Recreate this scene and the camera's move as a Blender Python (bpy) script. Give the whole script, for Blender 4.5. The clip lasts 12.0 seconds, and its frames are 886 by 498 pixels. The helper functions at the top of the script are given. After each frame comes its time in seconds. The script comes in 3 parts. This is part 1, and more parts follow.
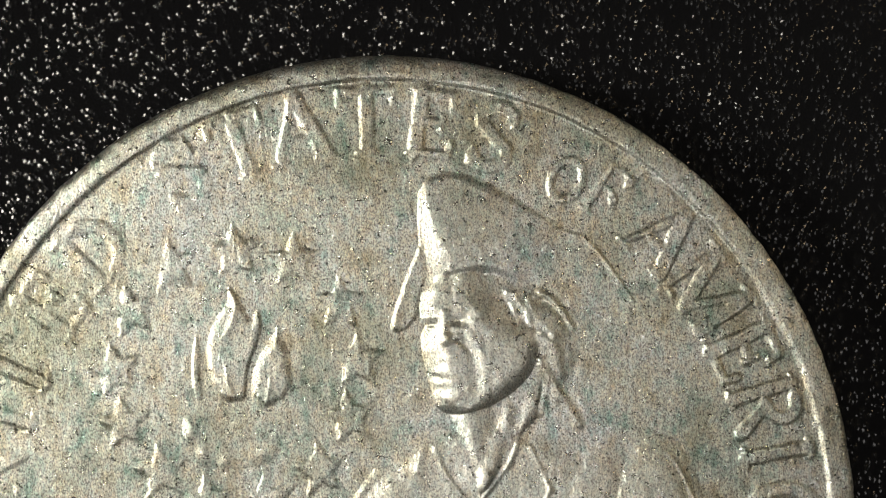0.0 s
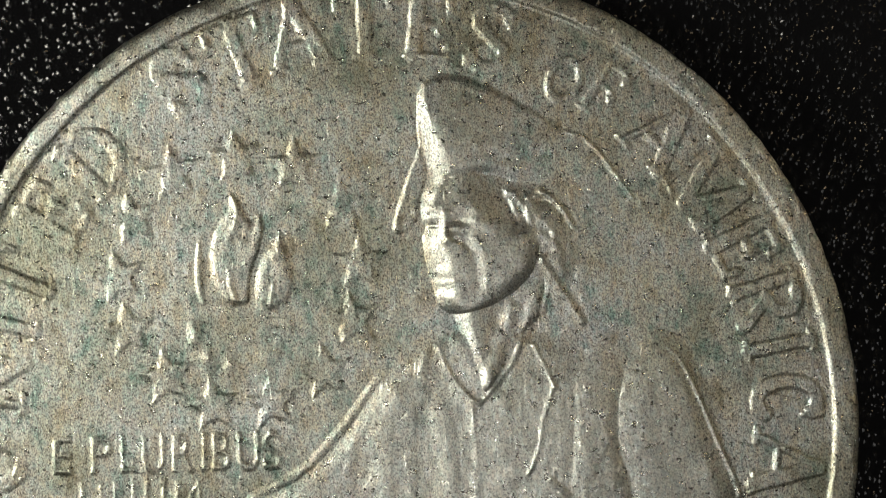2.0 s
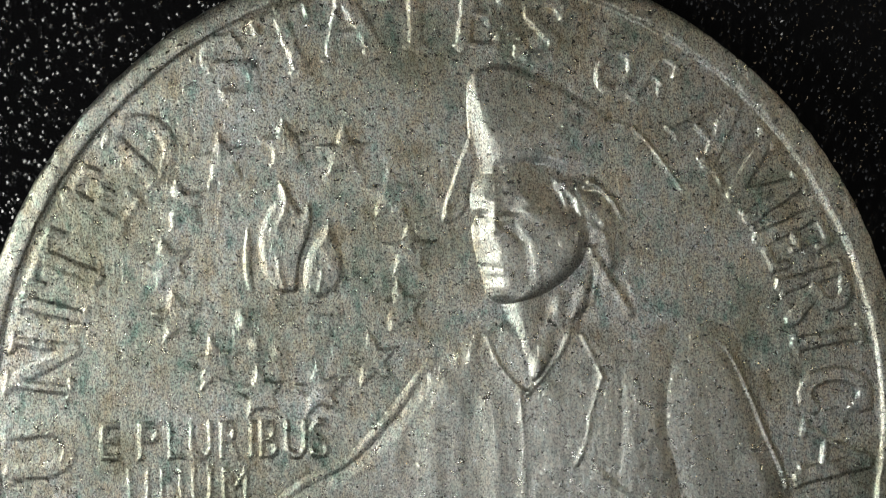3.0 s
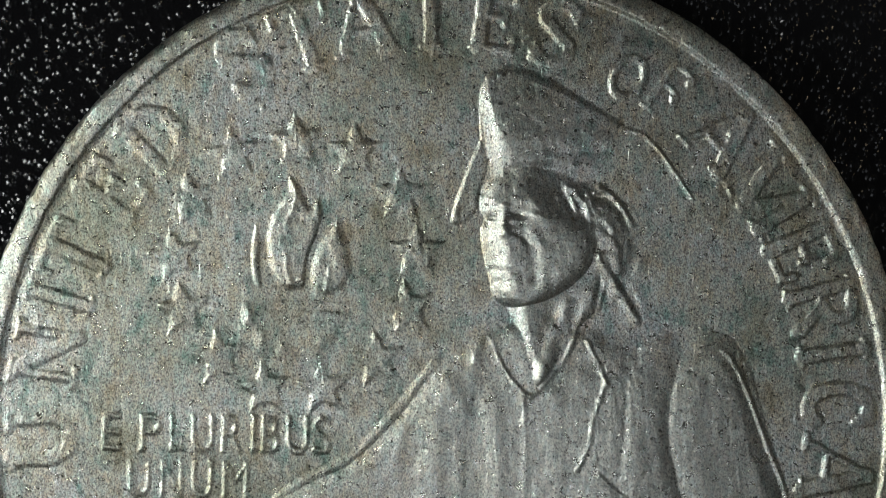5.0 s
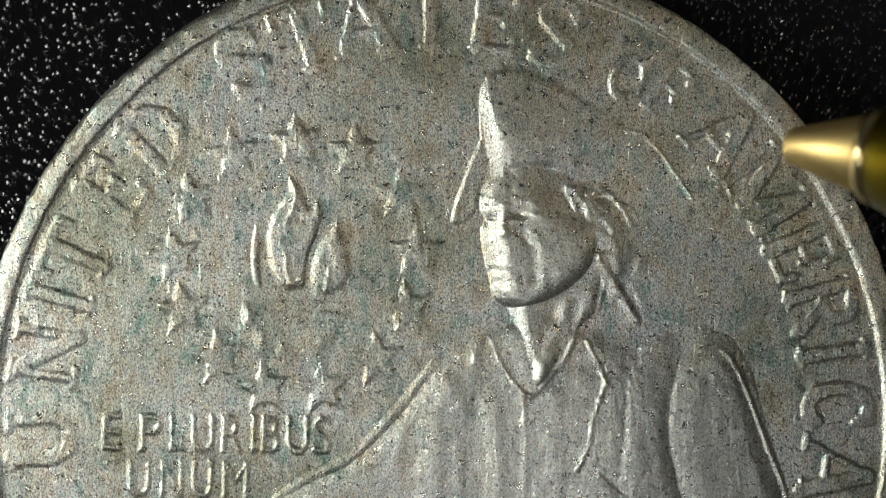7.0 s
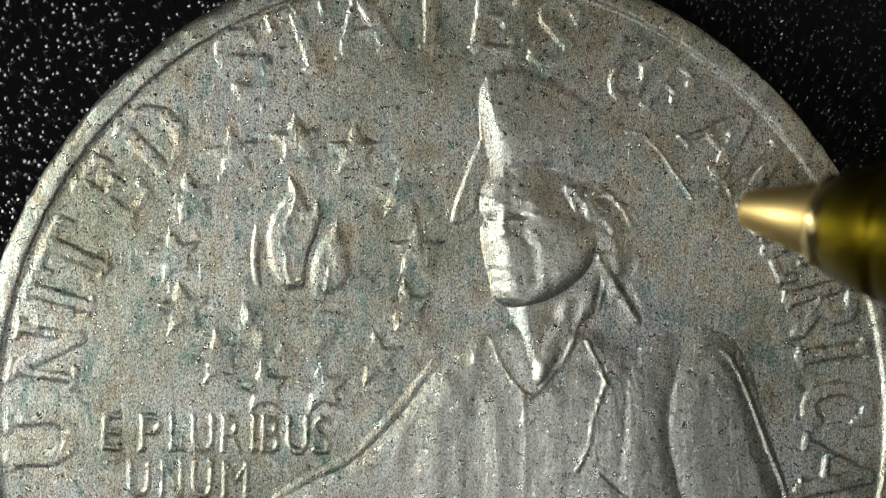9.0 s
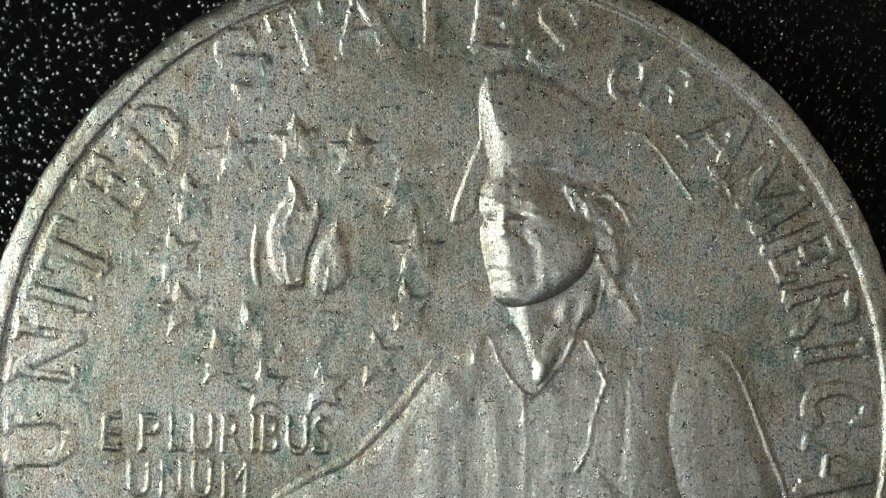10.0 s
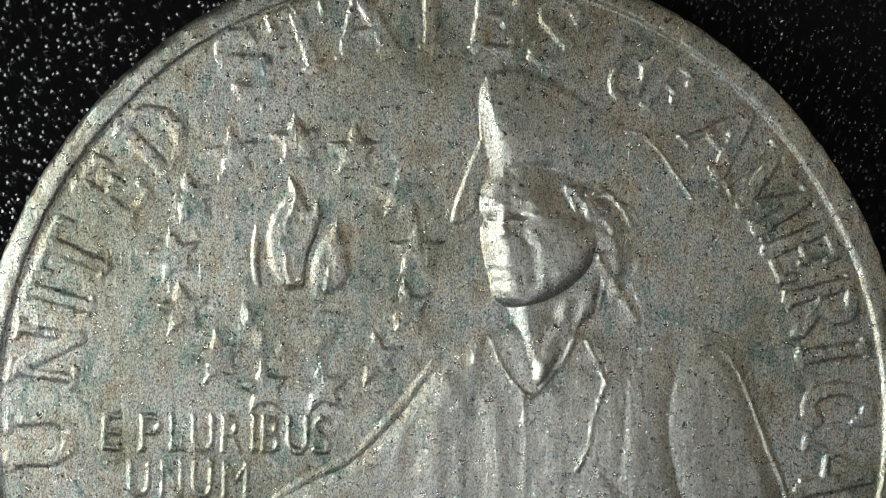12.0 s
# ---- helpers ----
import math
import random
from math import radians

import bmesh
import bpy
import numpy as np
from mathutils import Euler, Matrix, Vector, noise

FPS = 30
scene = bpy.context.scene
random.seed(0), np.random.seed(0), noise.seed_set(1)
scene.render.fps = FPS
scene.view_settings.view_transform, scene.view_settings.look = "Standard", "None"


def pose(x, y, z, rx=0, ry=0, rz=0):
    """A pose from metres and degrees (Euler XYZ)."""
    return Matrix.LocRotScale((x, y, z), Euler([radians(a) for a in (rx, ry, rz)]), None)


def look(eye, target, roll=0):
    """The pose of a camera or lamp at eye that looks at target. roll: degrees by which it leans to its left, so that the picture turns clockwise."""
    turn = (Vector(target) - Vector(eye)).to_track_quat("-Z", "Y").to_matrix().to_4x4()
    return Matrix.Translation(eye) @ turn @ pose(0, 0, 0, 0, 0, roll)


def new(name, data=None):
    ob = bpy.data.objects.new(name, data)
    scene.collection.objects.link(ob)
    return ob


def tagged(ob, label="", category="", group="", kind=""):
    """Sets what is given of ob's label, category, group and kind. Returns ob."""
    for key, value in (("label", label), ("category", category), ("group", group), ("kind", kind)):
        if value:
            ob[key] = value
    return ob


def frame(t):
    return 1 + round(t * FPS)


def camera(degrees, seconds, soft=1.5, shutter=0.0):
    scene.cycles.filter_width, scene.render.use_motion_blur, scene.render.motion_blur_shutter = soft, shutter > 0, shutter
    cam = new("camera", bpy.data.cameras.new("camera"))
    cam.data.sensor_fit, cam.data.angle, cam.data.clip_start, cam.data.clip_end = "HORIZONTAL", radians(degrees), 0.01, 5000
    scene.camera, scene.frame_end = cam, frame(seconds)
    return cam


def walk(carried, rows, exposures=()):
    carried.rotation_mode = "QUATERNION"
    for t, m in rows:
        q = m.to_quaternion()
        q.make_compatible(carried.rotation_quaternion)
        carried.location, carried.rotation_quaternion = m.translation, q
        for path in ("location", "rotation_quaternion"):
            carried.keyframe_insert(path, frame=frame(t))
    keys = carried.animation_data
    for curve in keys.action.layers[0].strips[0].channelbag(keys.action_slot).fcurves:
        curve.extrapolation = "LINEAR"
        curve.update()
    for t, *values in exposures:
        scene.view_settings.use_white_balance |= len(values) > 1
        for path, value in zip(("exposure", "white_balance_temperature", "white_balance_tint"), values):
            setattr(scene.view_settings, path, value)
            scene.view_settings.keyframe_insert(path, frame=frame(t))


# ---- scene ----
MM = 0.001


def mm_pose(x, y, z, rx=0, ry=0, rz=0):
    return pose(x * MM, y * MM, z * MM, rx, ry, rz)


# ---------------------------------------------------------------- camera
cam = camera(40.0, 12.0, soft=0.9)
cam.data.dof.use_dof = True
cam.data.dof.focus_distance = 31.8 * MM
cam.data.dof.aperture_fstop = 42.0
CAMERA_AT = mm_pose(0, 0, 33.14, 2.926, 0.605, 0)
walk(cam, [(0.0, CAMERA_AT), (12.0, CAMERA_AT)],
     exposures=[(0.0, 0.22, 7200, 11), (1.0, -0.07, 7100, 10), (2.0, -0.24, 7080, 9), (2.5, -0.38, 6750, 9), (3.0, -0.42, 6600, 9), (5.0, -0.49, 6300, 8), (5.3, -0.30, 6400, 8), (6.5, -0.25, 6650, 9), (9.0, -0.25, 6600, 9), (10.0, -0.31, 6480, 9), (12.0, -0.33, 6420, 9)])

# ---------------------------------------------------------------- light
world = bpy.data.worlds.new("ambient_fill")
world.use_nodes = True
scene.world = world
backdrop = world.node_tree.nodes["Background"]
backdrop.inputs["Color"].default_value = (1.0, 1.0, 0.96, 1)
# added fill: ambient light brighter towards the horizon, to lift the relief's flanks
fill_way = world.node_tree.nodes.new("ShaderNodeTexCoord")
fill_height = world.node_tree.nodes.new("ShaderNodeVectorMath")
fill_height.operation = "DOT_PRODUCT"
fill_height.inputs[1].default_value = (0.0, 0.0, 1.0)
fill_level = world.node_tree.nodes.new("ShaderNodeMapRange")
fill_level.interpolation_type = "SMOOTHSTEP"
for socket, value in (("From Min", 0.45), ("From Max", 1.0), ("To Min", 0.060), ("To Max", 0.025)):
    fill_level.inputs[socket].default_value = value
world.node_tree.links.new(fill_way.outputs["Generated"], fill_height.inputs[0])
world.node_tree.links.new(fill_height.outputs["Value"], fill_level.inputs["Value"])
world.node_tree.links.new(fill_level.outputs["Result"], backdrop.inputs["Strength"])


def area_lamp(name, azimuth, elevation, distance, size, power, colour):
    data = bpy.data.lights.new(name, "AREA")
    data.shape, data.size, data.energy, data.color = "DISK", size, power, colour
    ob = new(name, data)
    a, e = radians(azimuth), radians(elevation)
    eye = Vector((math.cos(a) * math.cos(e), math.sin(a) * math.cos(e), math.sin(e))) * distance
    ob.matrix_world = look(eye, (0, 0, 0))
    return ob


area_lamp("overhead_lamp_light", 248, 77, 0.044, 0.022, 0.0028, (0.93, 0.965, 1.0))
area_lamp("desk_lamp_light", 174, 23, 0.20, 0.060, 0.29, (0.98, 1.0, 0.94))
area_lamp("warm_lamp_light", 30, 40, 0.30, 0.035, 0.050, (1.0, 0.82, 0.55))


# ---------------------------------------------------------------- materials
def node_material(name):
    mat = bpy.data.materials.new(name)
    mat.use_nodes = True
    return mat, mat.node_tree.nodes, mat.node_tree.links, mat.node_tree.nodes["Principled BSDF"]


def ramp(nodes, links, source, stops):
    node = nodes.new("ShaderNodeValToRGB")
    while len(node.color_ramp.elements) < len(stops):
        node.color_ramp.elements.new(0.5)
    for element, (at, colour) in zip(node.color_ramp.elements, stops):
        element.position, element.color = at, (*colour, 1)
    links.new(source, node.inputs["Fac"])
    return node.outputs["Color"]


def noise_tex(nodes, links, scale, detail=3.0, stretch=(1, 1, 1), roughness=0.55, turn=27, kind="FBM"):
    coords = nodes.new("ShaderNodeTexCoord")
    mapping = nodes.new("ShaderNodeMapping")
    mapping.inputs["Scale"].default_value = stretch
    mapping.inputs["Rotation"].default_value = (radians(11), radians(-7), radians(turn))
    tex = nodes.new("ShaderNodeTexNoise")
    tex.noise_type = kind
    tex.inputs["Scale"].default_value, tex.inputs["Detail"].default_value = scale, detail
    tex.inputs["Roughness"].default_value = roughness
    links.new(coords.outputs["Object"], mapping.inputs["Vector"])
    links.new(mapping.outputs["Vector"], tex.inputs["Vector"])
    return tex.outputs["Fac"]


def bump(nodes, links, height, distance, strength=1.0, normal=None):
    node = nodes.new("ShaderNodeBump")
    node.inputs["Distance"].default_value, node.inputs["Strength"].default_value = distance, strength
    links.new(height, node.inputs["Height"])
    if normal:
        links.new(normal, node.inputs["Normal"])
    return node.outputs["Normal"]


def coin_metal(name):
    """Worn copper-nickel: grey, faintly yellow, pitted in the field and rubbed smooth on the high relief, with hairlines along y."""
    mat, nodes, links, bsdf = node_material(name)
    bsdf.inputs["Metallic"].default_value = 1.0

    def blend(low, high, factor, kind="MIX"):
        mix = nodes.new("ShaderNodeMix")
        mix.data_type, mix.blend_type = "RGBA", kind
        links.new(low, mix.inputs[6])
        links.new(high, mix.inputs[7])
        if factor is None:
            mix.inputs["Factor"].default_value = 1.0
        else:
            links.new(factor, mix.inputs["Factor"])
        return mix.outputs[2]
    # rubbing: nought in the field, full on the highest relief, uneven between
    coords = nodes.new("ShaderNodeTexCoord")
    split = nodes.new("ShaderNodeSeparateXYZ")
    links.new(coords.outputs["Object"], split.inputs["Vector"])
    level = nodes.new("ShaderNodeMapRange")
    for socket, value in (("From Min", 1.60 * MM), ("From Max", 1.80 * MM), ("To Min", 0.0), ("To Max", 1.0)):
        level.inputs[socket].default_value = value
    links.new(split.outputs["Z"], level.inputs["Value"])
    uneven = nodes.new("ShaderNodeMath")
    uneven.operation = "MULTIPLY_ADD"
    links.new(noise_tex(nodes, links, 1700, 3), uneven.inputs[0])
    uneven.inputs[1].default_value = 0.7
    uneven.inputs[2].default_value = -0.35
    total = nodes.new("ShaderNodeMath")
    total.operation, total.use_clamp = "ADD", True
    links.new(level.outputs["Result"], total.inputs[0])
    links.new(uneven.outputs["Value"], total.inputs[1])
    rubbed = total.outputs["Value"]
    tone = ramp(nodes, links, noise_tex(nodes, links, 7000, 4, (1, 0.6, 1), 0.7), [(0.33, (0.79, 0.74, 0.66)), (0.5, (0.77, 0.76, 0.69)), (0.67, (0.73, 0.77, 0.72))])
    # tarnish in the pits and along fine hairlines; bright stops paint in their glints
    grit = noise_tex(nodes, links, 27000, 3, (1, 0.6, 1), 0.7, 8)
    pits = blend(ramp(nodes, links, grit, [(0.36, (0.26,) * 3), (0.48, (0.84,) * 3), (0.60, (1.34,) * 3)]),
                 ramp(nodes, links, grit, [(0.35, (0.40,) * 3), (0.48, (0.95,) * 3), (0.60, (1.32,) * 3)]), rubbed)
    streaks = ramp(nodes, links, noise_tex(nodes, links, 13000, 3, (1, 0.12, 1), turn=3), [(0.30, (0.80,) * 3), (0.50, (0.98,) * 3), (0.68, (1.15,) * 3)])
    # broad patches of grey-green and brown tarnish
    patches = ramp(nodes, links, noise_tex(nodes, links, 1500, 6, (1, 0.6, 1), 0.75), [(0.34, (0.84, 0.74, 0.60)), (0.46, (1.04, 1.0, 0.94)), (0.54, (1.02, 1.04, 1.03)), (0.66, (0.48, 0.66, 0.63))])
    clouds = ramp(nodes, links, noise_tex(nodes, links, 330, 4, (1, 0.8, 1), 0.6, 50), [(0.36, (0.66, 0.68, 0.62)), (0.50, (1.0, 1.0, 1.0)), (0.64, (1.05, 1.05, 1.12))])
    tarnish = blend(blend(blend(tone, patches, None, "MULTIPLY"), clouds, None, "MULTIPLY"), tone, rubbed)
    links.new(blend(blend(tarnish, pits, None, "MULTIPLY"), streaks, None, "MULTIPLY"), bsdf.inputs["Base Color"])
    shine = noise_tex(nodes, links, 5000, 4)
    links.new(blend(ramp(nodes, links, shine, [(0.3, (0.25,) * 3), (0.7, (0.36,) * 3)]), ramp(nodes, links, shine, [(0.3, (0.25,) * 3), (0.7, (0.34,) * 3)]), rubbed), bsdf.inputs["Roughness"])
    # relief of the worn metal: soft lumps, pits, close hairlines and deeper handling scratches
    lumps = bump(nodes, links, noise_tex(nodes, links, 4200, 3, (1, 0.7, 1)), 0.035 * MM, 0.7)
    knocks = bump(nodes, links, noise_tex(nodes, links, 8200, 2.5, (1, 0.55, 1), 0.6, 14, "RIDGED_MULTIFRACTAL"), 0.0095 * MM, 0.8, lumps)
    grain = bump(nodes, links, noise_tex(nodes, links, 25000, 3, (1, 0.75, 1), 0.65), 0.020 * MM, 1.0, knocks)
    hair = bump(nodes, links, noise_tex(nodes, links, 15000, 3, (1, 0.13, 1), turn=3), 0.0065 * MM, 0.85, grain)
    cuts = ramp(nodes, links, noise_tex(nodes, links, 7500, 2, (1, 0.14, 1), turn=5), [(0.63, (0,) * 3), (0.71, (1,) * 3)])
    scored = bump(nodes, links, cuts, 0.009 * MM, 0.5, hair)
    slants = ramp(nodes, links, noise_tex(nodes, links, 5200, 2, (1, 0.10, 1), turn=-24), [(0.68, (0,) * 3), (0.74, (1,) * 3)])
    links.new(bump(nodes, links, slants, 0.006 * MM, 0.4, scored), bsdf.inputs["Normal"])
    return mat


def mat_plastic():
    """Black moulded sheet with a pebbled grain."""
    mat, nodes, links, bsdf = node_material("black_pebbled_plastic")
    bsdf.inputs["Base Color"].default_value = (0.007, 0.007, 0.008, 1)
    bsdf.inputs["IOR"].default_value = 1.45
    rough = ramp(nodes, links, noise_tex(nodes, links, 3000, 2), [(0.35, (0.09,) * 3), (0.7, (0.15,) * 3)])
    links.new(rough, bsdf.inputs["Roughness"])
    coords = nodes.new("ShaderNodeTexCoord")
    mapping = nodes.new("ShaderNodeMapping")
    mapping.inputs["Scale"].default_value = (1, 0.62, 1)
    cells = nodes.new("ShaderNodeTexVoronoi")
    cells.inputs["Scale"].default_value = 7000
    links.new(coords.outputs["Object"], mapping.inputs["Vector"])
    links.new(mapping.outputs["Vector"], cells.inputs["Vector"])
    pimple = ramp(nodes, links, cells.outputs["Distance"], [(0.0, (1,) * 3), (0.5, (0,) * 3)])
    split = nodes.new("ShaderNodeSeparateColor")
    links.new(cells.outputs["Color"], split.inputs["Color"])
    size = ramp(nodes, links, split.outputs["Red"], [(0.0, (0.3,) * 3), (1.0, (0.95,) * 3)])
    product = nodes.new("ShaderNodeMath")
    product.operation = "MULTIPLY"
    links.new(pimple, product.inputs[0])
    links.new(size, product.inputs[1])
    links.new(bump(nodes, links, product.outputs["Value"], 0.065 * MM, 1.0), bsdf.inputs["Normal"])
    return mat


def brass(name, colour, roughness, grain):
    mat, nodes, links, bsdf = node_material(name)
    bsdf.inputs["Metallic"].default_value = 1.0
    tint = ramp(nodes, links, noise_tex(nodes, links, 700, 3), [(0.3, tuple(c * 0.85 for c in colour)), (0.7, colour)])
    links.new(tint, bsdf.inputs["Base Color"])
    bsdf.inputs["Roughness"].default_value = roughness
    links.new(bump(nodes, links, noise_tex(nodes, links, 9000, 2, (1, 1, 0.3)), grain * MM, 0.4), bsdf.inputs["Normal"])
    return mat


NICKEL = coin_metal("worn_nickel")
PLASTIC = mat_plastic()
BRASS = brass("bright_brass", (0.78, 0.58, 0.24), 0.46, 0.006)
POLISHED = brass("polished_brass", (0.78, 0.63, 0.32), 0.2, 0.002)
OLIVE = brass("olive_gold_lacquer", (0.14, 0.104, 0.005), 0.33, 0.010)
STEEL = brass("ball_steel", (0.62, 0.60, 0.56), 0.2, 0.002)


# ---------------------------------------------------------------- mesh helpers
def part(name, bm, material, parent, label=""):
    mesh = bpy.data.meshes.new(name)
    bm.normal_update()
    bm.to_mesh(mesh)
    bm.free()
    mesh.materials.append(material)
    mesh.polygons.foreach_set("use_smooth", [True] * len(mesh.polygons))
    ob = new(name, mesh)
    ob.parent = parent
    if label:
        tagged(ob, label)
    return ob


def lathe(profile, segments):
    """A turned solid: (radius, height) in mm, turned round z."""
    bm = bmesh.new()
    rings = []
    for r, z in profile:
        if r == 0:
            rings.append([bm.verts.new((0, 0, z * MM))])
        else:
            rings.append([bm.verts.new((r * MM * math.cos(2 * math.pi * i / segments), r * MM * math.sin(2 * math.pi * i / segments), z * MM)) for i in range(segments)])
    for low, high in zip(rings, rings[1:]):
        for i in range(segments):
            j = (i + 1) % segments
            ring = [low[i % len(low)], low[j % len(low)], high[j % len(high)], high[i % len(high)]]
            face = []
            for v in ring:
                if v not in face:
                    face.append(v)
            if len(face) > 2:
                bm.faces.new(face)
    bmesh.ops.recalc_face_normals(bm, faces=bm.faces)
    return bm


def smooth_step(x):
    x = np.clip(x, 0, 1)
    return x * x * (3 - 2 * x)


def segment_distance(x, y, a, b):
    dx, dy = b[0] - a[0], b[1] - a[1]
    t = np.clip(((x - a[0]) * dx + (y - a[1]) * dy) / (dx * dx + dy * dy + 1e-12), 0, 1)
    return np.hypot(x - a[0] - t * dx, y - a[1] - t * dy)


def signed_distance(x, y, edges):
    """Distance to a closed outline given by its edges; positive inside."""
    best, inside = np.full(x.shape, 1e9), np.zeros(x.shape, bool)
    for a, b in edges:
        best = np.minimum(best, segment_distance(x, y, a, b))
        if a[1] != b[1]:
            cross = ((a[1] > y) != (b[1] > y)) & (x < (b[0] - a[0]) * (y - a[1]) / (b[1] - a[1]) + a[0])
            inside ^= cross
    return np.where(inside, best, -best)


def rounded(points, steps=6):
    """A closed smooth curve through the points, as edges."""
    n, out = len(points), []
    for i in range(n):
        p0, p1, p2, p3 = (np.array(points[(i + k) % n], float) for k in (-1, 0, 1, 2))
        for s in range(steps):
            t = s / steps
            out.append(tuple(0.5 * (2 * p1 + (p2 - p0) * t + (2 * p0 - 5 * p1 + 4 * p2 - p3) * t * t + (3 * p1 - p0 - 3 * p2 + p3) * t ** 3)))
    return list(zip(out, out[1:] + out[:1]))


def stroke(points, steps=5):
    """An open smooth curve through the points, as edges."""
    pts = [points[0], *points, points[-1]]
    out = []
    for i in range(len(points) - 1):
        p0, p1, p2, p3 = (np.array(pts[i + k], float) for k in range(4))
        for s in range(steps):
            t = s / steps
            out.append(tuple(0.5 * (2 * p1 + (p2 - p0) * t + (2 * p0 - 5 * p1 + 4 * p2 - p3) * t * t + (3 * p1 - p0 - 3 * p2 + p3) * t ** 3)))
    out.append(tuple(points[-1]))
    return list(zip(out, out[1:]))


WEAR = np.random.default_rng(7).normal(size=(97, 97))


def wear(x, y, size):
    """Smooth uneven wear, about -1 to 1, with lumps of the given size in mm."""
    u, v = x / size + 311.3, y / size + 173.7
    i, j = np.floor(u).astype(int), np.floor(v).astype(int)
    a, b = smooth_step(u - i), smooth_step(v - j)
    at = lambda p, q: WEAR[p % 97, q % 97]
    return (at(i, j) * (1 - a) + at(i + 1, j) * a) * (1 - b) + (at(i, j + 1) * (1 - a) + at(i + 1, j + 1) * a) * b


def relief(name, x0, x1, y0, y1, step, height, parent, label="", base=None):
    """A raised piece of the coin's face: the sheet z = height(x, y) above the field, where it stands clear of it. All in mm."""
    nx, ny = int((x1 - x0) / step) + 1, int((y1 - y0) / step) + 1
    x, y = np.meshgrid(np.linspace(x0, x1, nx), np.linspace(y0, y1, ny))
    h = height(x, y)
    keep = h > 0.0005
    quad = keep[:-1, :-1] | keep[1:, :-1] | keep[:-1, 1:] | keep[1:, 1:]
    used = np.zeros((ny, nx), bool)
    used[:-1, :-1] |= quad
    used[1:, :-1] |= quad
    used[:-1, 1:] |= quad
    used[1:, 1:] |= quad
    index = np.cumsum(used.ravel()).reshape(ny, nx) - 1
    z = np.where(keep, h, -0.001) + (FIELD if base is None else base)
    verts = np.stack([x[used], y[used], z[used]], 1) * MM
    jj, ii = np.nonzero(quad)
    faces = np.stack([index[jj, ii], index[jj, ii + 1], index[jj + 1, ii + 1], index[jj + 1, ii]], 1)
    mesh = bpy.data.meshes.new(name)
    mesh.vertices.add(len(verts))
    mesh.vertices.foreach_set("co", verts.astype(np.float32).ravel())
    mesh.loops.add(len(faces) * 4)
    mesh.loops.foreach_set("vertex_index", faces.astype(np.int32).ravel())
    mesh.polygons.add(len(faces))
    mesh.polygons.foreach_set("loop_start", np.arange(0, len(faces) * 4, 4, dtype=np.int32))
    mesh.polygons.foreach_set("use_smooth", np.ones(len(faces), bool))
    mesh.materials.append(NICKEL)
    mesh.update(calc_edges=True)
    mesh.validate()
    ob = new(name, mesh)
    ob.parent = parent
    if label:
        tagged(ob, label)
    return ob


# ---------------------------------------------------------------- the sheet under the coin
def build_mat():
    bm = bmesh.new()
    bmesh.ops.create_cube(bm, size=1.0)
    bmesh.ops.scale(bm, vec=(0.6, 0.6, 0.004), verts=bm.verts)
    bmesh.ops.translate(bm, vec=(0, 0, -0.002), verts=bm.verts)
    bmesh.ops.bevel(bm, geom=bm.edges[:], offset=0.001, segments=2, affect="EDGES")
    mat = part("table_mat", bm, PLASTIC, None)
    for poly in mat.data.polygons:
        poly.use_smooth = False
    tagged(mat, "black pebbled plastic sheet under the coin", "mat", kind="structure")


build_mat()

# ---------------------------------------------------------------- the coin
RADIUS, FIELD, RIM = 12.13, 1.58, 1.75
GLYPHS = {}


def glyph(char):
    """Outline of a letter of the built-in font, its box scaled to 1 x 1 about the middle, and its width over height."""
    if char not in GLYPHS:
        curve = bpy.data.curves.new("letter_outline", "FONT")
        curve.body, curve.resolution_u = char, 6
        ob = bpy.data.objects.new("letter_outline", curve)
        scene.collection.objects.link(ob)
        mesh = bpy.data.meshes.new_from_object(ob)
        co = np.array([v.co[:2] for v in mesh.vertices])
        lo, hi = co.min(0), co.max(0)
        co = (co - (lo + hi) / 2) / (hi - lo)
        count = {}
        for poly in mesh.polygons:
            for key in poly.edge_keys:
                count[key] = count.get(key, 0) + 1
        GLYPHS[char] = [(tuple(co[a]), tuple(co[b])) for (a, b), n in count.items() if n == 1]
        bpy.data.objects.remove(ob)
        bpy.data.meshes.remove(mesh)
        bpy.data.curves.remove(curve)
    return GLYPHS[char]


def letter(char, parent, at, turn, width, tall, rise, grow=0.02, flank=0.13, step=0.02):
    """One struck letter: raised, with rounded flanks, worn soft."""
    c, s = math.cos(radians(turn)), math.sin(radians(turn))
    edges = [tuple((at[0] + c * p[0] * width - s * p[1] * tall, at[1] + s * p[0] * width + c * p[1] * tall) for p in edge) for edge in glyph(char)]
    xs, ys = [p[0] for e in edges for p in e], [p[1] for e in edges for p in e]

    def height(x, y):
        d = signed_distance(x, y, edges) + grow + flank * 0.4 + 0.010 * wear(x, y, 0.16) + 0.010 * wear(x, y, 0.4)
        h = rise * (0.9 + 0.10 * wear(x, y, 0.9)) * smooth_step(d / flank)
        return np.maximum(h + 0.003 * wear(x, y, 0.1) * smooth_step(h / 0.02), 0)
    pad = 0.15
    ob = relief("letter", min(xs) - pad, max(xs) + pad, min(ys) - pad, max(ys) + pad, step, height, parent)
    tagged(ob, f"raised letter {char}")
    return ob


def arc(cx, cy, rx, ry, start, end, steps=9):
    return [(cx + rx * math.cos(radians(start + (end - start) * i / steps)), cy + ry * math.sin(radians(start + (end - start) * i / steps))) for i in range(steps + 1)]


